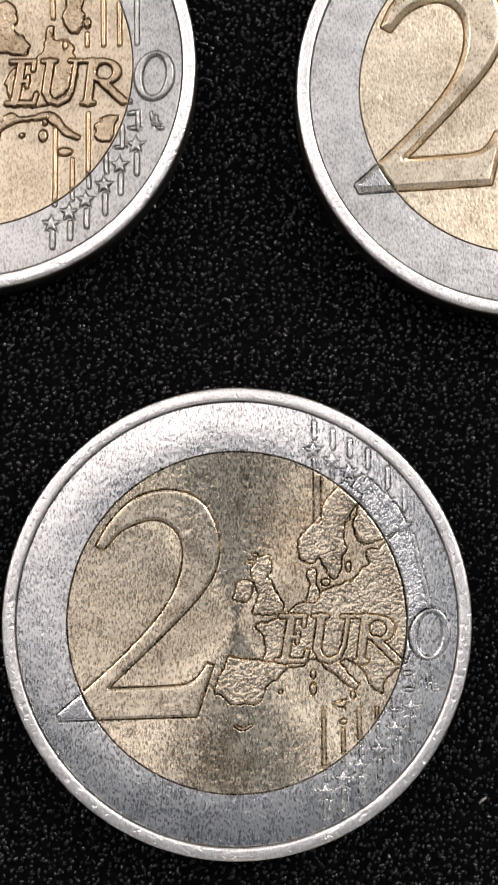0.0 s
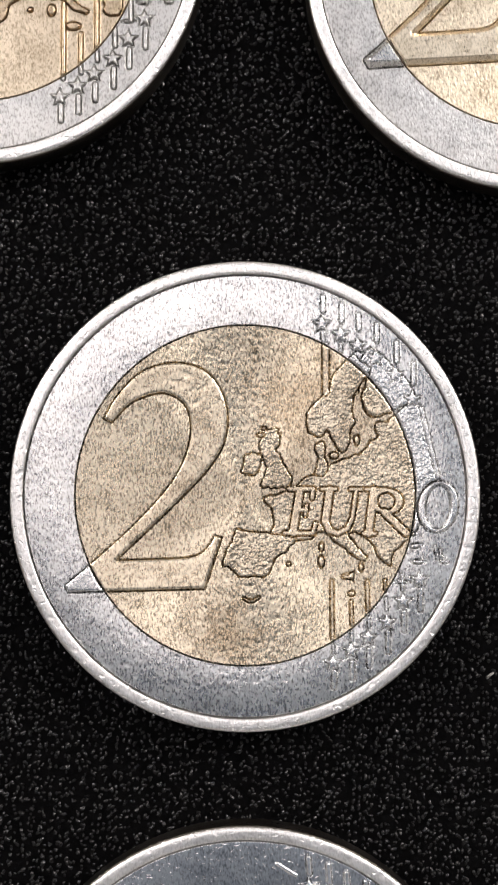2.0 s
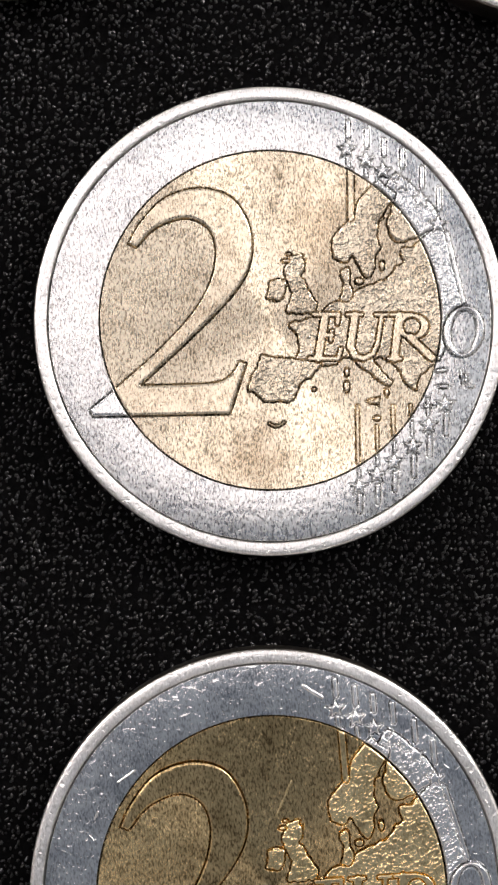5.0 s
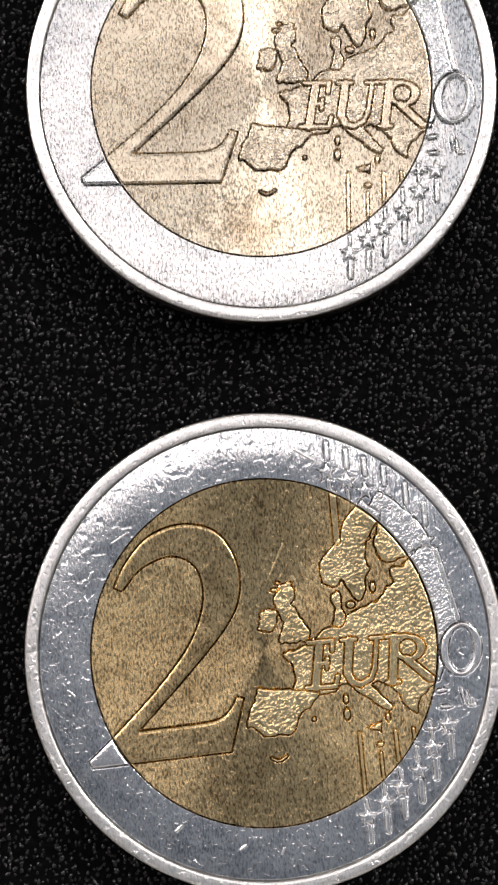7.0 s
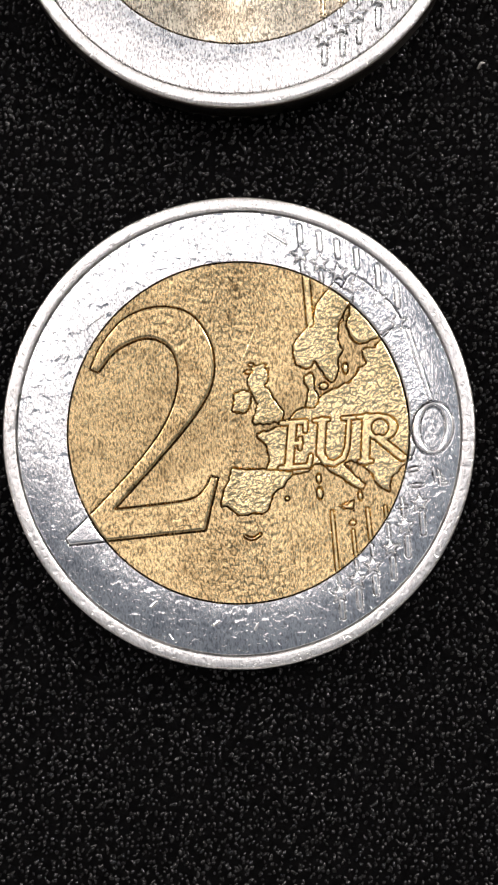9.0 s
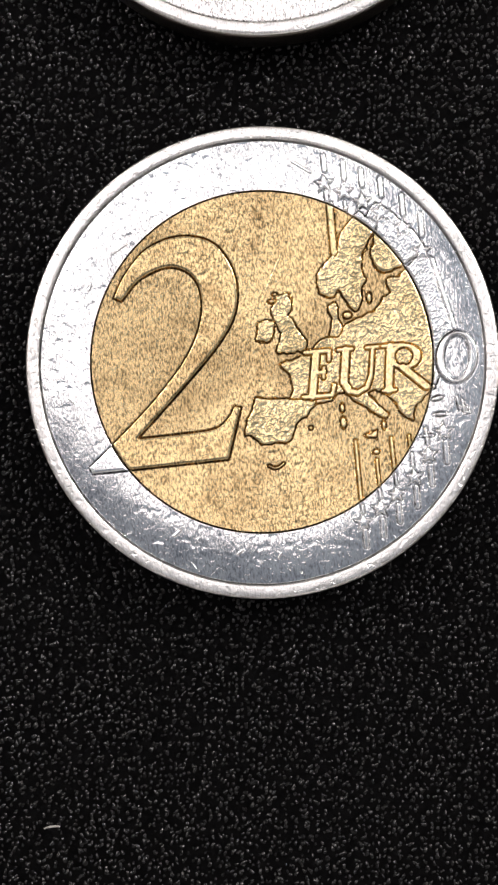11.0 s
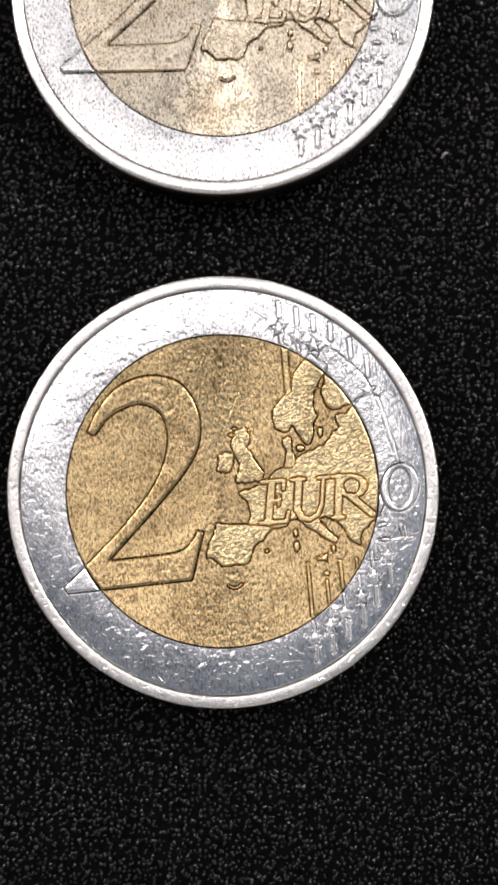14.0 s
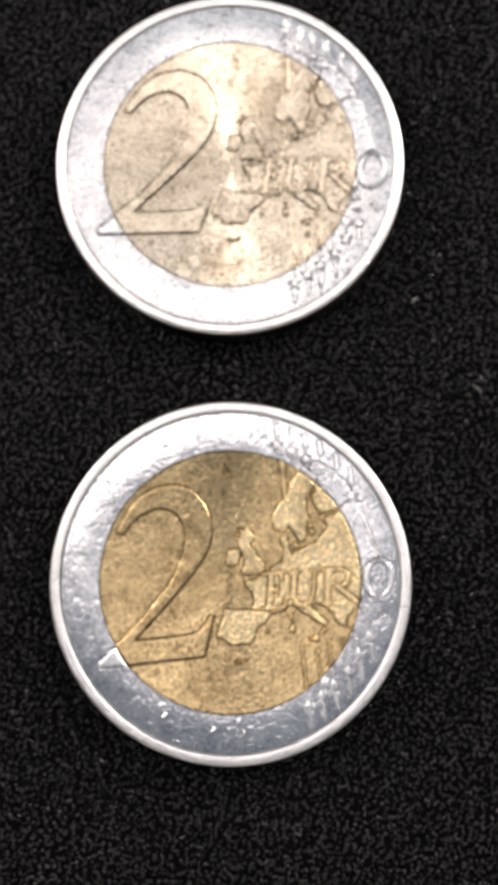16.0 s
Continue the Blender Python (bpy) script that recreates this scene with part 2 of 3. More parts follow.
def inside(poly, wobble=0.0, seed=0):
    q = np.array(poly, float)

    def f(x, y):
        if wobble:
            x, y = (x + wobble * (lattice_noise(x, y, 0.42, seed) + 0.6 * lattice_noise(x, y, 0.2, seed + 9)),
                    y + wobble * (lattice_noise(x, y, 0.42, seed + 1) + 0.6 * lattice_noise(x, y, 0.2, seed + 8)))
        best = np.full(x.shape, 1e9)
        odd = np.zeros(x.shape, bool)
        for (ax, ay), (bx, by) in zip(q, np.roll(q, -1, 0)):
            dx, dy = bx - ax, by - ay
            t = np.clip(((x - ax) * dx + (y - ay) * dy) / (dx * dx + dy * dy + 1e-12), 0, 1)
            best = np.minimum(best, (x - ax - t * dx) ** 2 + (y - ay - t * dy) ** 2)
            if ay != by:
                odd ^= ((ay > y) != (by > y)) & (x < dx * (y - ay) / dy + ax)
        return np.where(odd, 1, -1) * np.sqrt(best)

    f.span = (*q.min(0), *q.max(0))
    return f


def bar(x0, y0, x1, y1, w):
    def f(x, y):
        dx, dy = x1 - x0, y1 - y0
        t = np.clip(((x - x0) * dx + (y - y0) * dy) / (dx * dx + dy * dy + 1e-12), 0, 1)
        return w - np.hypot(x - x0 - t * dx, y - y0 - t * dy)

    f.span = (min(x0, x1) - w, min(y0, y1) - w, max(x0, x1) + w, max(y0, y1) + w)
    return f


def oval(cx, cy, rx, ry, lean=0.0):
    def f(x, y):
        u = x - cx - lean * (y - cy)
        return (1 - np.hypot(u / rx, (y - cy) / ry)) * min(rx, ry)

    f.span = (cx - rx - abs(lean) * ry, cy - ry, cx + rx + abs(lean) * ry, cy + ry)
    return f


def union(*fs):
    def f(x, y):
        return np.max([g(x, y) for g in fs], axis=0)

    s = np.array([g.span for g in fs])
    f.span = (s[:, 0].min(), s[:, 1].min(), s[:, 2].max(), s[:, 3].max())
    return f


def cut(a, b):
    def f(x, y):
        return np.minimum(a(x, y), -b(x, y))

    f.span = a.span
    return f


def grow(a, by):
    def f(x, y):
        return a(x, y) + by

    f.span = a.span
    return f


def star(cx, cy, r):
    pts = []
    for k in range(10):
        a = math.pi / 2 + k * math.pi / 5
        s = r if k % 2 == 0 else r * 0.46
        pts.append((cx + s * math.cos(a), cy + s * math.sin(a)))
    return inside(pts)


FACES = {}


def land_grain(x, y):
    """Hammered ground of the lands: small plates parted by narrow creases."""
    n = lattice_noise(0.9 * x + 0.44 * y, 0.9 * y - 0.44 * x, 0.21, 3)
    m = lattice_noise(0.8 * y + 0.6 * x, 0.8 * x - 0.6 * y, 0.17, 4)
    plate = np.clip(np.abs(n) / 0.075, 0, 1) * np.clip(np.abs(m) / 0.07, 0, 1)
    return plate - 0.85 + 0.2 * (n + m)


def struck(x, y, parts, cell):
    """Heights of the struck face at the points x, y, the part that each one belongs to, and which lie in the crease at a foot."""
    r = np.hypot(x, y)
    h, owner = np.zeros(x.shape), np.full(x.shape, -1)
    crease = np.zeros(x.shape)
    wide = 0.045
    for k, (name, shape, height, slope, grain) in enumerate(parts):
        x0, y0, x1, y1 = shape.span
        sel = np.nonzero((x > x0 - 0.2) & (x < x1 + 0.2) & (y > y0 - 0.2) & (y < y1 + 0.2))[0]
        if not len(sel):
            continue
        px, py = x[sel], y[sel]
        d = shape(px, py)
        near = np.abs(d) < 0.55 * cell
        e = 0.008
        gx = (shape(px[near] + e, py[near]) - shape(px[near] - e, py[near])) / (2 * e)
        gy = (shape(px[near], py[near] + e) - shape(px[near], py[near] - e)) / (2 * e)
        g = np.maximum(gx * gx + gy * gy, 0.3)
        to = sel[near]
        x[to], y[to] = px[near] - d[near] * gx / g, py[near] - d[near] * gy / g
        d = np.where(near, 0, d)
        t = np.clip(d / slope, 0, 1)
        broad = slope > 0.3
        rise = height * t if broad else height * (0.35 * np.clip(d / 0.05, 0, 1) + 0.65 * (1 - (1 - t) ** 2))
        if grain:
            rise = rise + grain * land_grain(px, py) * np.clip(d / 0.12, 0, 1)
        inner = d > 0.2 * cell
        cut_in = 0 * d if name == "burr" else np.clip(1 - np.abs(d) / wide, 0, 1)
        if name in ("star", "stripe", "mark_bar", "border_bar", "letter_o"):
            cut_in = 0.6 * cut_in
        crease[sel] = np.where(d > wide, 0, np.maximum(crease[sel], cut_in))
        h[sel] = np.where(inner, np.maximum(h[sel] if not name.startswith("letter") else 0, rise), h[sel])
        owner[sel] = np.where(inner, k, owner[sel])
    fade = np.clip(np.abs(r - CORE_R) / 0.12, 0, 1)
    return dish(r) + h * fade - 0.13 * crease * fade, owner, crease > 0.35


def face_grid(design, zone, parts, cell):
    """The upper face of the core or the ring, cut into the bare field and its raised parts."""
    if (design, zone) in FACES:
        return FACES[design, zone]
    if zone == "core":
        top = CORE_R - 0.06
        s = np.arange(-top - cell, top + 2 * cell, cell)
        x, y = np.meshgrid(s, s, indexing="ij")
        r = np.hypot(x, y)
        live = r < top + 0.5 * cell
        k = np.where((r > top - 0.75 * cell) & live, top / np.maximum(r, 1e-6), 1)
        x, y = x * k, y * k
        wrap = False
    else:
        rs = np.arange(CORE_R + 0.06, RIM_R - 0.10, cell)
        seg = int(2 * np.pi * 10.6 / cell)
        rr, aa = np.meshgrid(rs, np.arange(seg) * 2 * np.pi / seg, indexing="ij")
        x, y = rr * np.cos(aa), rr * np.sin(aa)
        live = np.ones(x.shape, bool)
        wrap = True
    shape = x.shape
    x, y = x.ravel().copy(), y.ravel().copy()
    z, owner, seam = struck(x, y, parts, cell)
    idx = np.arange(len(x)).reshape(shape)
    if wrap:
        idx, live = np.hstack([idx, idx[:, :1]]), np.hstack([live, live[:, :1]])
    q = np.stack([idx[:-1, :-1], idx[1:, :-1], idx[1:, 1:], idx[:-1, 1:]], -1).reshape(-1, 4)
    ok = (live[:-1, :-1] & live[1:, :-1] & live[1:, 1:] & live[:-1, 1:]).ravel()
    q = q[ok]
    of = owner[q].max(1)
    sharp = seam[q].any(1)
    v = np.stack([x, y, z], 1) * MM
    out = {}
    for k in range(-1, len(parts)):
        pick = of == k
        if pick.sum() < 6:
            continue
        f = q[pick]
        used, inv = np.unique(f, return_inverse=True)
        out[k] = (v[used], inv.reshape(-1, 4), ~sharp[pick])
    FACES[design, zone] = out
    return out


def face_mesh(name, verts, quads, smooth, mat, parent):
    me = bpy.data.meshes.new(name)
    me.vertices.add(len(verts))
    me.vertices.foreach_set("co", np.ascontiguousarray(verts, np.float32).ravel())
    me.loops.add(quads.size)
    me.loops.foreach_set("vertex_index", quads.ravel().astype(np.int32))
    me.polygons.add(len(quads))
    me.polygons.foreach_set("loop_start", (np.arange(len(quads)) * 4).astype(np.int32))
    me.polygons.foreach_set("use_smooth", smooth)
    me.materials.append(mat)
    me.update(calc_edges=True)
    ob = new(name, me)
    ob.parent = parent
    return ob


# ---- the design ----
TWO = inside(glyph(
    [(-7.81, 4.07), (-7.12, 5.29), (-5.76, 6.67), (-3.85, 7.21), (-2.05, 6.64), (-1.08, 4.94), (-1.09, 3.08), (-2.0, 1.38), (-4.12, -0.88), (-6.96, -3.64)],
    [(-6.96, -3.64), (-5.0, -3.57), (-3.18, -3.47), (-2.41, -3.22), (-1.96, -2.76), (-1.66, -2.24)],
    [(-1.26, -2.39), (-2.15, -5.2)], [(-9.6, -5.42), (-9.79, -5.02)],
    [(-9.79, -5.02), (-8.5, -3.93), (-5.95, -1.57), (-3.99, 0.75), (-3.09, 2.91), (-3.27, 4.7), (-4.51, 5.5), (-6.19, 4.99), (-7.35, 3.83)]))

def thick(*strokes):
    return grow(union(*strokes), 0.045)


LETTER_E = thick(bar(3.0, 0.22, 2.62, -2.1, 0.2), bar(2.4, 0.3, 3.7, 0.3, 0.11), bar(3.72, 0.3, 3.66, -0.2, 0.1), bar(2.8, -0.85, 3.35, -0.85, 0.10),
                 bar(3.36, -0.6, 3.3, -1.15, 0.08), bar(2.15, -2.12, 3.7, -2.12, 0.11), bar(3.72, -2.1, 3.85, -1.6, 0.1))
LETTER_U = thick(bar(4.62, 0.25, 4.38, -1.5, 0.2), bar(4.2, 0.3, 4.95, 0.3, 0.09), bar(4.38, -1.5, 4.6, -1.95, 0.18), bar(4.6, -1.95, 5.05, -2.12, 0.14),
                 bar(5.05, -2.12, 5.6, -1.85, 0.12), bar(5.6, -1.85, 5.85, -1.3, 0.11), bar(5.85, -1.3, 6.08, 0.28, 0.10), bar(5.75, 0.3, 6.42, 0.3, 0.09))
LETTER_R = thick(bar(7.02, 0.25, 6.75, -2.1, 0.2), bar(6.6, 0.3, 7.7, 0.3, 0.09), bar(6.45, -2.13, 7.1, -2.13, 0.09),
                 cut(oval(7.75, -0.35, 0.85, 0.68), oval(7.7, -0.35, 0.5, 0.5)), bar(7.6, -0.95, 8.75, -2.05, 0.19), bar(8.7, -2.12, 9.15, -2.1, 0.09))
LETTER_O = cut(oval(10.52, -0.62, 1.14, 1.42, 0.08), oval(10.52, -0.62, 0.66, 1.16, 0.08))

BORDER = bar(9.62, 4.75, 10.52, 1.0, 0.14)
BRITAIN = inside(glyph([(1.2, 3.4), (1.68, 3.57), (1.84, 2.95), (1.54, 2.49), (2.0, 1.72), (2.41, 0.73), (1.7, 0.54), (0.93, 0.48), (1.14, 1.09),
                        (1.35, 1.45), (1.05, 2.0), (0.92, 2.64), (1.2, 3.4)]), 0.22, 11)
BRITAIN = grow(BRITAIN, 0.12)
IRELAND = inside(glyph([(-0.15, 1.24), (0.0, 1.86), (0.3, 2.17), (0.77, 2.08), (0.77, 1.46), (0.31, 1.18), (-0.15, 1.24)]), 0.2, 12)
IRELAND = grow(IRELAND, 0.08)
IBERIA = inside(glyph([(1.25, -2.15), (-0.28, -1.92), (-0.59, -2.05), (-0.73, -2.75), (-1.1, -3.21), (-1.18, -3.82), (-0.72, -4.13), (-0.26, -4.52),
                       (0.51, -4.52), (1.27, -4.36), (1.51, -3.8), (1.8, -3.35), (2.34, -3.04), (2.7, -2.3), (1.25, -2.15)]), 0.16, 13)
MAINLAND = inside(glyph(
    [(1.2, -2.3), (2.55, -2.5), (3.56, -2.4), (4.03, -2.05), (4.4, -2.08), (4.95, -2.6), (5.72, -3.2), (6.4, -3.6), (6.6, -3.35), (5.95, -2.65), (5.62, -2.15),
     (6.34, -2.15), (6.96, -2.75), (7.42, -3.5), (7.9, -3.85), (8.1, -3.2), (8.81, -2.45), (9.3, -2.2)],
    [(9.3, -2.2), (9.9, -0.6), (10.5, 0.7), (10.3, 1.9), (9.95, 3.4), (9.55, 4.85), (8.82, 5.04)],
    [(8.82, 5.04), (7.83, 4.1), (7.11, 3.87), (7.25, 3.2), (6.85, 2.95), (6.5, 2.5), (5.95, 2.2), (5.35, 1.95), (4.7, 1.7), (4.01, 1.2), (3.24, 0.9),
     (2.78, 0.5), (2.0, 0.12), (1.03, -0.25), (1.5, -0.9), (1.55, -1.6), (1.2, -2.3)]), 0.15, 14)
MAINLAND = cut(MAINLAND, oval(10.52, -0.62, 1.14, 1.42, 0.08))
DENMARK = inside(glyph([(3.85, 1.0), (3.92, 1.9), (3.85, 2.65), (4.2, 3.0), (4.42, 2.55), (4.3, 2.1), (4.6, 1.6), (4.3, 1.0), (3.85, 1.0)]), 0.15, 18)
SCANDINAVIA = inside(glyph([(5.85, 7.6), (5.05, 6.75), (4.55, 5.62), (3.85, 4.99), (3.38, 4.36), (3.48, 3.59), (4.01, 3.28), (4.5, 3.6), (4.94, 2.83),
                            (5.4, 2.43), (5.65, 2.99), (5.6, 3.45), (5.9, 3.92), (5.72, 4.54), (5.86, 5.32), (6.3, 6.2), (6.75, 6.9)]), 0.14, 15)
SCANDINAVIA = grow(SCANDINAVIA, 0.1)
FINLAND = inside(glyph([(6.2, 7.35), (6.75, 6.9), (6.5, 5.9), (6.35, 5.17), (6.64, 4.42), (7.27, 4.27), (7.95, 4.55), (8.9, 5.1), (9.3, 5.5),
                        (8.75, 6.45), (7.8, 7.4), (6.85, 8.1), (6.2, 7.35)]), 0.12, 16)
ISLANDS = [oval(2.4, -3.8, 0.13, 0.12), oval(4.18, -2.85, 0.14, 0.26), oval(4.18, -3.65, 0.18, 0.33), oval(5.82, -5.37, 0.2, 0.15),
           inside([(5.2, -4.42), (5.95, -4.25), (5.9, -4.75)], 0.15, 17), oval(6.34, -3.95, 0.13, 0.26), oval(4.85, 2.15, 0.25, 0.2),
           oval(6.1, 3.0, 0.15, 0.3), union(bar(-0.02, -5.68, 0.25, -5.84, 0.08), bar(0.25, -5.84, 0.5, -5.8, 0.08), bar(0.5, -5.8, 0.78, -5.62, 0.08)),
           oval(0.82, 3.25, 0.22, 0.12), oval(1.0, 3.62, 0.16, 0.1)]
RING_ISLANDS = [oval(9.3, -2.75, 0.32, 0.14, 0.8), oval(9.42, -3.62, 0.36, 0.12), oval(8.6, -4.72, 0.35, 0.1)]
INITIALS = [bar(10.35, -2.75, 10.45, -3.4, 0.09), bar(10.5, -3.25, 10.85, -3.35, 0.09), bar(10.62, -2.95, 10.7, -3.6, 0.09), bar(10.7, -3.62, 11.0, -3.62, 0.09)]

STARS = [(4.81, -9.11), (5.79, -8.44), (6.71, -7.74), (7.73, -6.88), (8.59, -5.75), (9.49, -4.59),
         (4.14, 9.37), (5.17, 8.81), (6.11, 8.2), (7.11, 7.52), (8.2, 6.59), (9.13, 5.26)]
OUTER_BARS = [(0.45, 1.3), (0.6, 1.48), (0.6, 1.5), (0.55, 1.6), (0.6, 1.6), (0.55, 1.62), (-0.72, -1.54), (-0.73, -1.65), (-0.9, -1.73), (-0.94, -1.88),
              (-0.75, -1.8), (-0.87, -2.0)]
INNER_BARS = [(4.75, -4.7, -7.85, 0.11), (5.8, -5.8, -7.1, 0.1), (6.67, -4.7, -6.25, 0.11), (7.63, -4.65, -5.25, 0.1), (4.36, 8.2, 5.6, 0.2)]
RING_BARS = [(4.82, -8.2, -8.6, 0.1), (5.82, -7.45, -7.9, 0.1), (6.73, -6.65, -7.2, 0.1), (7.68, -5.6, -6.3, 0.1), (8.55, -4.3, -5.2, 0.1), (4.2, 8.9, 8.4, 0.13),
             (5.18, 8.3, 7.85, 0.11)]


OLD_LANDS = [
    inside(glyph([(0.4, 0.6), (1.5, 0.9), (3.2, 0.72), (3.2, 1.6), (2.6, 2.1), (2.7, 3.0), (2.2, 3.8), (1.5, 3.3), (1.3, 2.2), (0.6, 1.6), (0.4, 0.6)]), 0.2, 31),
    inside(glyph([(3.6, 0.45), (4.2, 1.0), (4.35, 1.75), (4.45, 2.4), (4.85, 2.3), (4.75, 1.7), (5.3, 1.5), (5.9, 1.2), (6.0, 0.3), (6.1, -0.6), (5.6, -1.4),
                      (4.6, -2.1), (3.0, -2.35), (2.2, -1.6), (2.2, -0.4), (3.0, 0.4), (3.6, 0.45)]), 0.2, 32),
    inside(glyph([(5.2, 5.6), (5.5, 4.0), (5.35, 3.0), (5.5, 2.2), (6.1, 1.9), (6.5, 2.6), (6.4, 3.6), (6.9, 4.6), (6.4, 5.9), (5.2, 5.6)]), 0.2, 33),
    inside(glyph([(-0.6, -3.4), (1.5, -3.3), (2.2, -2.75), (3.2, -2.9), (4.2, -2.65), (4.9, -2.7), (5.6, -3.5), (6.3, -4.0), (6.2, -4.3), (5.4, -3.9), (4.4, -3.1),
                  (3.0, -3.2), (2.0, -3.6), (1.5, -4.6), (0.2, -4.9), (-0.8, -4.4), (-0.6, -3.4)]), 0.15, 34),
    inside(glyph([(7.1, -3.5), (7.7, -2.95), (8.5, -2.85), (8.3, -3.6), (8.1, -4.3), (7.6, -4.4), (7.2, -4.0), (7.1, -3.5)]), 0.2, 35),
    oval(3.05, -3.97, 0.16, 0.14), oval(4.35, -3.2, 0.16, 0.2), oval(4.25, -4.0, 0.25, 0.35), oval(5.5, -4.95, 0.42, 0.24), oval(6.7, 2.5, 0.2, 0.3), oval(5.45, 1.25, 0.15, 0.3)]
OLD_BARS = [(4.95, -3.6, -8.0, 0.13), (5.93, -5.4, -7.3, 0.13), (6.8, -2.75, -6.3, 0.13), (7.6, 4.4, 1.25, 0.14), (8.52, 3.6, 1.25, 0.14), (6.67, 1.9, 1.2, 0.12), (4.7, 5.5, 2.85, 0.14)]
OLD_RING_BARS = [(5.95, -7.35, -7.7, 0.12), (6.85, -6.45, -7.0, 0.12), (7.83, -5.1, -6.15, 0.13), (8.72, -3.5, -4.7, 0.13), (9.6, -2.7, -3.68, 0.13), (9.5, 5.5, 1.27, 0.14)]


LABELS = {"numeral": "raised digit 2", "numeral_foot": "silver end of the digit's foot", "letter_e": "raised serif letter",
          "letter_u": "raised serif letter", "letter_r": "raised serif letter", "letter_o": "raised serif letter"}


def coin_body(coin, silver, gold):
    ring = [(CORE_R + 0.0, 0.25), (CORE_R + 0.0, FACE - 0.16), (CORE_R + 0.045, FACE - 0.03), (CORE_R + 0.06, FACE + 0.002)]
    ring += [(CORE_R + 0.09, FACE - 0.14), (RIM_R - 0.2, FACE - 0.14)]
    ring += [(RIM_R - 0.15, FACE + 0.0), (RIM_R - 0.10, FACE + 0.002), (RIM_R - 0.06, FACE - 0.05), (RIM_R - 0.03, FACE - 0.42), (RIM_R + 0.06, FACE - 0.44), (RIM_R + 0.06, 0.25)]
    turned("ring_body", ring, silver, coin, 360, True)
    rim = [(RIM_R + 0.0, 0.2), (RIM_R + 0.0, FACE - 0.38), (RIM_R + 0.01, FACE - 0.02), (RIM_R + 0.025, FACE + 0.10), (RIM_R + 0.06, FACE + 0.140),
           (12.28, FACE + 0.152), (12.40, FACE + 0.158), (12.52, FACE + 0.160), (12.62, FACE + 0.155), (12.70, FACE + 0.140),
           (12.77, FACE + 0.108), (12.82, FACE + 0.06), (12.85, FACE - 0.02), (12.83, FACE - 0.10), (12.6, FACE - 0.12), (12.6, 0.2)]
    turned("rim", rim, RIM, coin, 360, True, 0.0)
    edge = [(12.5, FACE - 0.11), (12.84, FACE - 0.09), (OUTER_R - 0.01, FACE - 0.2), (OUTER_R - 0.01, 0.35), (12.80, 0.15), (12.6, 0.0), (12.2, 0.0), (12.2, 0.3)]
    turned("edge", edge, SHADED_EDGE, coin, 360, True, 0.012)
    core = [(CORE_R - 0.0, 0.25), (CORE_R - 0.0, FACE - 0.16), (CORE_R - 0.045, FACE - 0.03), (CORE_R - 0.06, FACE - 0.004), (CORE_R - 0.10, FACE - 0.05)]
    core += [(9.0, FACE - 0.6), (0.2, FACE - 0.6)]
    turned("core_body", core, gold, coin, 192)


# burrs of old knocks on the shiny coin
KNOCKS = [bar(2.5, 10.73, 3.45, 10.05, 0.10), bar(-7.7, 6.46, -6.8, 6.98, 0.06), bar(0.52, 3.87, 1.48, 5.7, 0.045), bar(-5.4, -9.05, -5.1, -8.8, 0.09),
          bar(-8.9, 5.0, -9.1, 4.6, 0.06), bar(-10.6, -1.2, -10.3, -1.5, 0.05), bar(-2.1, -10.3, -1.8, -10.1, 0.07), bar(0.1, -10.7, 0.25, -10.4, 0.06)]


def design_parts(old, soft, knocks=()):
    """The raised parts of one design, lowest first: name, shape, height, width of the flank, grain."""
    out = []
    if old:
        out += [("map_land", s, 0.11, 0.12, 0.030) for s in OLD_LANDS]
        bars, ring_bars = OLD_BARS, OLD_RING_BARS
    else:
        out += [("map_land", s, 0.12, 0.14, 0.045) for s in (MAINLAND, FINLAND, BRITAIN, DENMARK, IRELAND, IBERIA, SCANDINAVIA)]
        out += [("island", s, 0.10, 0.09, 0.0) for s in ISLANDS]
        out.append(("border_bar", BORDER, 0.13, 0.10, 0.0))
        bars, ring_bars = INNER_BARS, RING_BARS
    out += [("burr", s, 0.05, 0.05, 0.0) for s in knocks]
    out += [("island", s, 0.10, 0.09, 0.0) for s in RING_ISLANDS]
    out += [("mark_bar", s, 0.09, 0.08, 0.0) for s in INITIALS]
    for (sx, sy), (a, b) in zip(STARS, OUTER_BARS):
        out.append(("stripe", bar(sx + 0.07, sy - a, sx + 0.07, sy - b, 0.15), 0.08, 0.09, 0.0))
        out.append(("star", star(sx, sy, 0.56), 0.13, 0.16, 0.0))
    for bx, a, b, w in bars + ring_bars:
        out.append(("stripe", bar(bx, a, bx + 0.03, b, w), 0.08, 0.09, 0.0))
    out += [("letter_e", LETTER_E, 0.17, 0.07, 0.0), ("letter_u", LETTER_U, 0.17, 0.07, 0.0), ("letter_r", LETTER_R, 0.17, 0.07, 0.0),
            ("letter_o", LETTER_O, 0.17, 0.12, 0.0), ("numeral", grow(TWO, 0.10), 0.30, 0.31, 0.0) if soft else ("numeral", TWO, 0.13, 0.20, 0.0)]
    return out


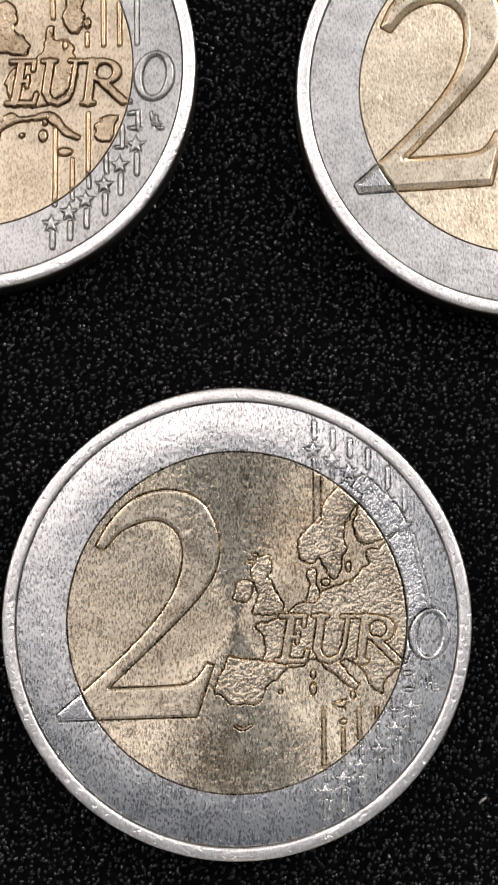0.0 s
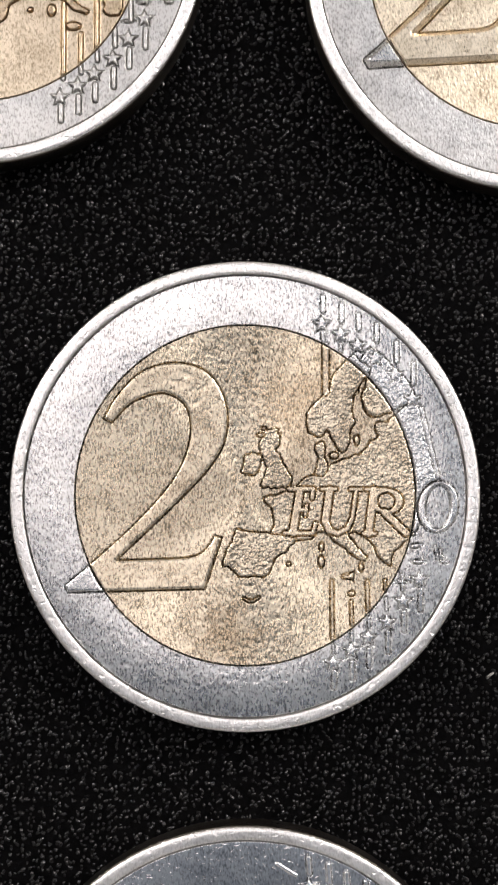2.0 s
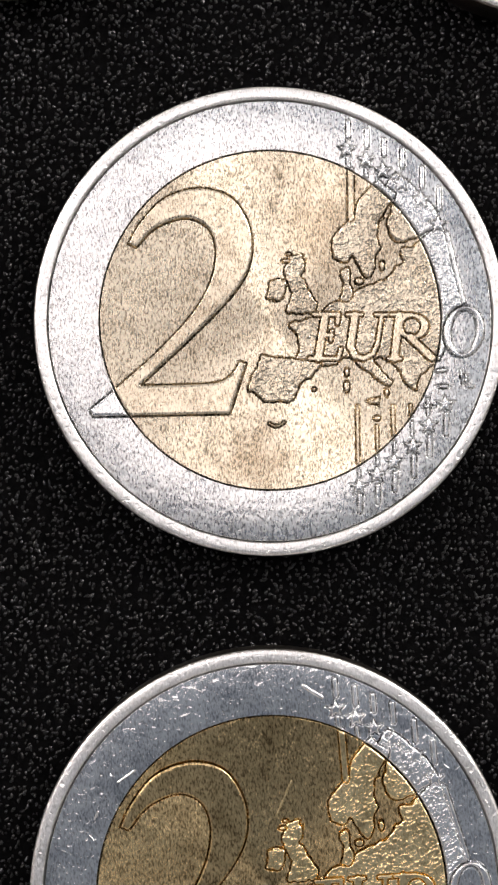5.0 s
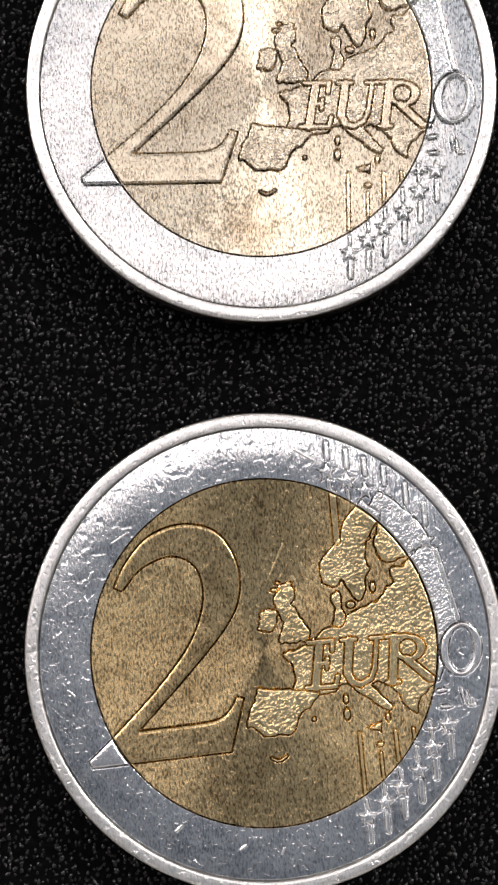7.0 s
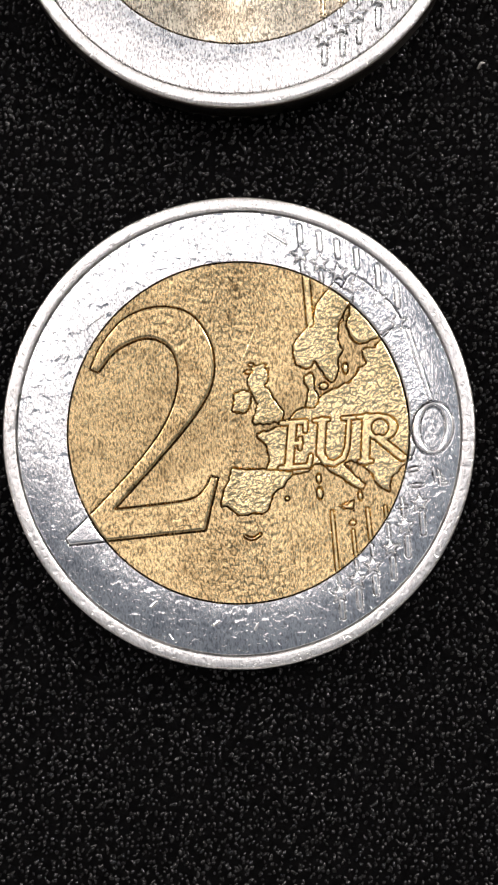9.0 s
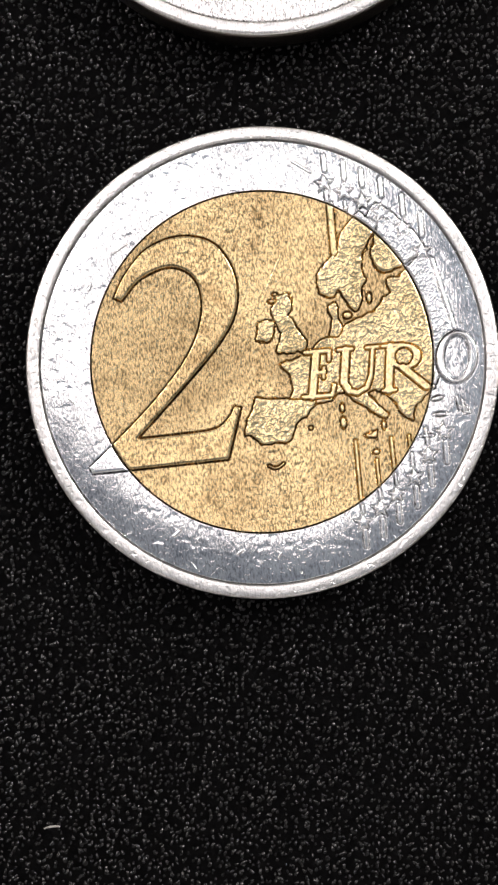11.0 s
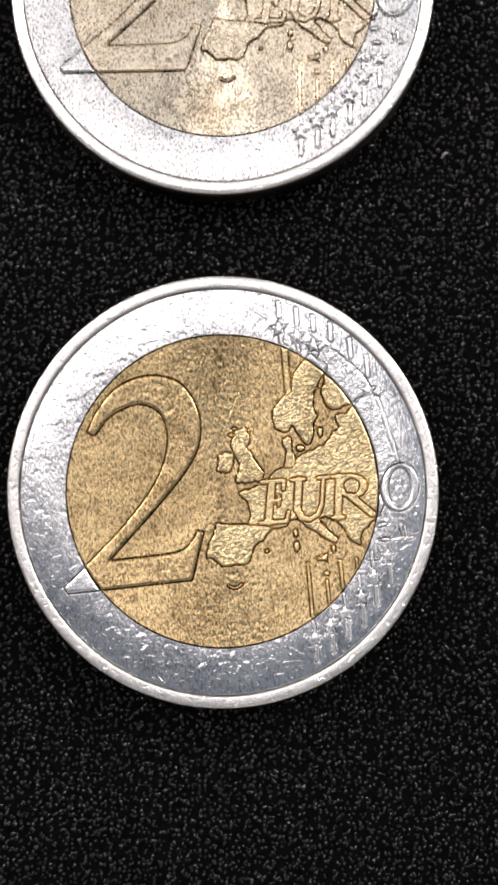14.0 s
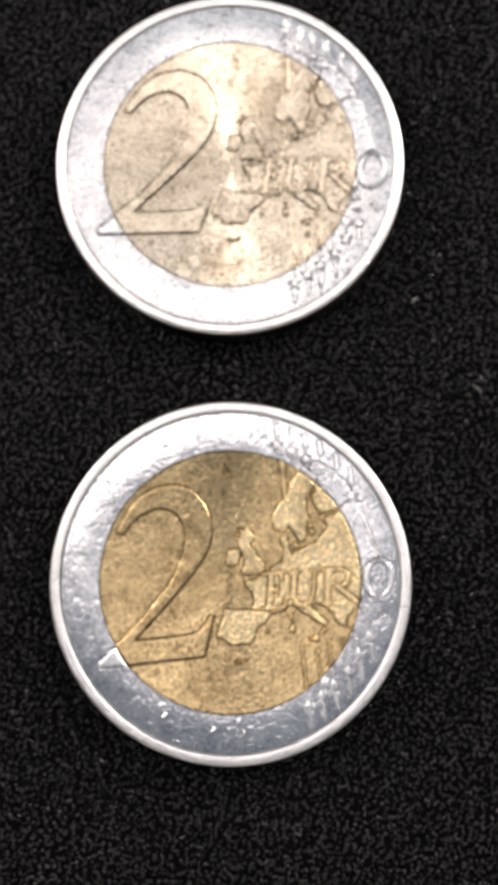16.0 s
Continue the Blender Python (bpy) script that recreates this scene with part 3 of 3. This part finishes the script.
def make_coin(x, y, turn, finish, label, old=False, soft=False, cell=0.04):
    """One coin. old: the earlier map with separate lands and long stripes; soft: the digit rises on broad flanks."""
    coin = tagged(new("coin"), label, "coin", "coins on the cloth")
    fields, raised = FINISH[finish], RAISED_METAL[finish]
    coin_body(coin, *fields)
    parts = design_parts(old, soft, KNOCKS if finish == "bright" else ())
    for zone, field, high in (("ring", fields[0], raised[0]), ("core", fields[1], raised[1])):
        for k, (v, f, smooth) in face_grid((old, soft, finish), zone, parts, cell).items():
            if k < 0:
                face_mesh(zone + "_face", v, f, smooth, field, coin)
                continue
            name = parts[k][0]
            mat = high
            if name == "numeral":
                mat, name = (DIGIT[finish], name) if zone == "core" and not soft else (high, name if zone == "core" else "numeral_foot")
            tagged(face_mesh(name, v, f, smooth, mat, coin), LABELS.get(name, ""))
    coin.matrix_world = pose(x * MM, y * MM, 0, 0, 0, turn)
    return coin


# ---- the room round the cloth ----
tagged(box("floor", -1.6, 1.6, -1.6, 1.6, -0.05, -0.0005, CLOTH), "black cloth spread flat", "cloth", kind="structure")
tagged(box("wall_north", -1.6, 1.6, 1.6, 1.7, -0.05, 1.75, WALL), "plain grey wall", "wall", kind="structure")
tagged(box("wall_south", -1.6, 1.6, -1.7, -1.6, -0.05, 1.75, WALL), "plain grey wall", "wall", kind="structure")
tagged(box("wall_east", 1.6, 1.7, -1.7, 1.7, -0.05, 1.75, WALL), "plain grey wall", "wall", kind="structure")
tagged(box("wall_west", -1.7, -1.6, -1.7, 1.7, -0.05, 1.75, WALL), "plain grey wall", "wall", kind="structure")
tagged(box("ceiling", -1.7, 1.7, -1.7, 1.7, 1.75, 1.85, CEILING), "plain pale ceiling", "ceiling", kind="structure")

# ---- coins ----
COINS = [(0.0, 0.0, 0.0), (0.22, -30.66, 4.75), (16.04, 29.80, 3.0), (-15.34, 31.06, 0.3)]
make_coin(*COINS[0], "worn", "worn two-tone coin with silver ring and brass core")
make_coin(*COINS[1], "bright", "shiny two-tone coin with scratched silver ring and golden core")
make_coin(*COINS[2], "dull", "dull two-tone coin with deep digit and pale core", soft=True, cell=0.05)
make_coin(*COINS[3], "aged", "dull two-tone coin with older map of separate lands", old=True, cell=0.05)


# ---- pile of the cloth: short fibre ends that catch the lamp ----
def cloth_pile():
    rng = np.random.RandomState(5)
    step = 0.30
    xs, ys = np.meshgrid(np.arange(-24, 24, step), np.arange(-66, 48, step), indexing="ij")
    x = (xs + rng.uniform(-0.22, 0.22, xs.shape)).ravel()
    y = (ys + rng.uniform(-0.22, 0.22, xs.shape)).ravel()
    keep = np.ones(len(x), bool)
    for cx, cy, _ in COINS:
        keep &= np.hypot(x - cx, y - cy) > 12.2
    keep &= rng.rand(len(x)) < 0.92
    x, y = x[keep], y[keep]
    n = len(x)
    a = np.arange(6) * np.pi / 3
    r = rng.uniform(0.05, 0.105, n)
    long = rng.uniform(1.0, 2.0, n)
    turn = rng.normal(1.3, 0.65, n)
    h = rng.uniform(0.05, 0.18, n)
    lx, ly = rng.uniform(-0.08, 0.08, n), rng.uniform(-0.08, 0.08, n)
    bow = rng.uniform(-0.5, 0.5, n)
    rings = []
    for rad, up in ((1.0, 0.0), (0.72, 0.65), (0.0, 1.0)):
        for k in (range(6) if rad else range(1)):
            u, v = rad * r * long * np.cos(a[k]), rad * r * np.sin(a[k])
            v = v + bow * (u / (r * long)) ** 2 * r * long
            rings.append(np.stack([x + u * np.cos(turn) - v * np.sin(turn) + lx * up, y + u * np.sin(turn) + v * np.cos(turn) + ly * up, h * up - 0.01], 1))
    verts = np.stack(rings, 1).reshape(-1, 3) * MM
    quads = [(k, (k + 1) % 6, 6 + (k + 1) % 6, 6 + k) for k in range(6)]
    tris = [(6 + k, 6 + (k + 1) % 6, 12) for k in range(6)]
    base = np.arange(n)[:, None, None] * 13
    f4 = (np.array(quads)[None] + base).reshape(-1, 4)
    f3 = (np.array(tris)[None] + base).reshape(-1, 3)
    me = bpy.data.meshes.new("cloth_pile")
    me.vertices.add(len(verts))
    me.vertices.foreach_set("co", verts.ravel())
    me.loops.add(f4.size + f3.size)
    me.loops.foreach_set("vertex_index", np.concatenate([f4.ravel(), f3.ravel()]).astype(np.int32))
    me.polygons.add(len(f4) + len(f3))
    me.polygons.foreach_set("loop_start", np.concatenate([np.arange(len(f4)) * 4, f4.size + np.arange(len(f3)) * 3]).astype(np.int32))
    me.polygons.foreach_set("use_smooth", np.ones(len(f4) + len(f3), bool))
    me.materials.append(PILE)
    me.update(calc_edges=True)
    tagged(new("cloth_pile", me), "fine glinting black pile of the cloth", "pile", kind="stuff")


cloth_pile()


# ---- loose lint on the cloth ----
def lint(x, y, length, bend, thick, turn, label):
    """A short curled fibre: a tapered tube along an arc."""
    n, k = 14, 6
    verts, faces = [], []
    for i in range(n):
        u = i / (n - 1) - 0.5
        cx, cy = u * length, bend * (1 - 4 * u * u)
        cz = 0.22 + 0.10 * math.cos(u * 5)
        dx, dy = length, -8 * bend * u
        m = math.hypot(dx, dy)
        r = thick * (1 - 1.6 * u * u)
        for j in range(k):
            a = j * 2 * math.pi / k
            verts.append(((cx - dy / m * r * math.cos(a)) * MM, (cy + dx / m * r * math.cos(a)) * MM, (cz + r * math.sin(a)) * MM))
    for i in range(n - 1):
        faces += [(i * k + j, i * k + (j + 1) % k, (i + 1) * k + (j + 1) % k, (i + 1) * k + j) for j in range(k)]
    faces += [tuple(range(k - 1, -1, -1)), tuple((n - 1) * k + j for j in range(k))]
    ob = mesh_object("lint", verts, faces, LINT)
    ob.matrix_world = pose(x * MM, y * MM, 0, 0, 0, turn)
    return tagged(ob, label, "lint", "lint on the cloth")


lint(-11.30, -56.48, 0.9, 0.12, 0.07, 8, "tiny pale curl of lint on black cloth")
lint(13.73, -10.00, 0.5, 0.1, 0.08, 40, "tiny pale speck of lint on black cloth")
lint(18.19, -16.64, 0.9, 0.1, 0.04, -40, "thin pale fibre of lint on black cloth")
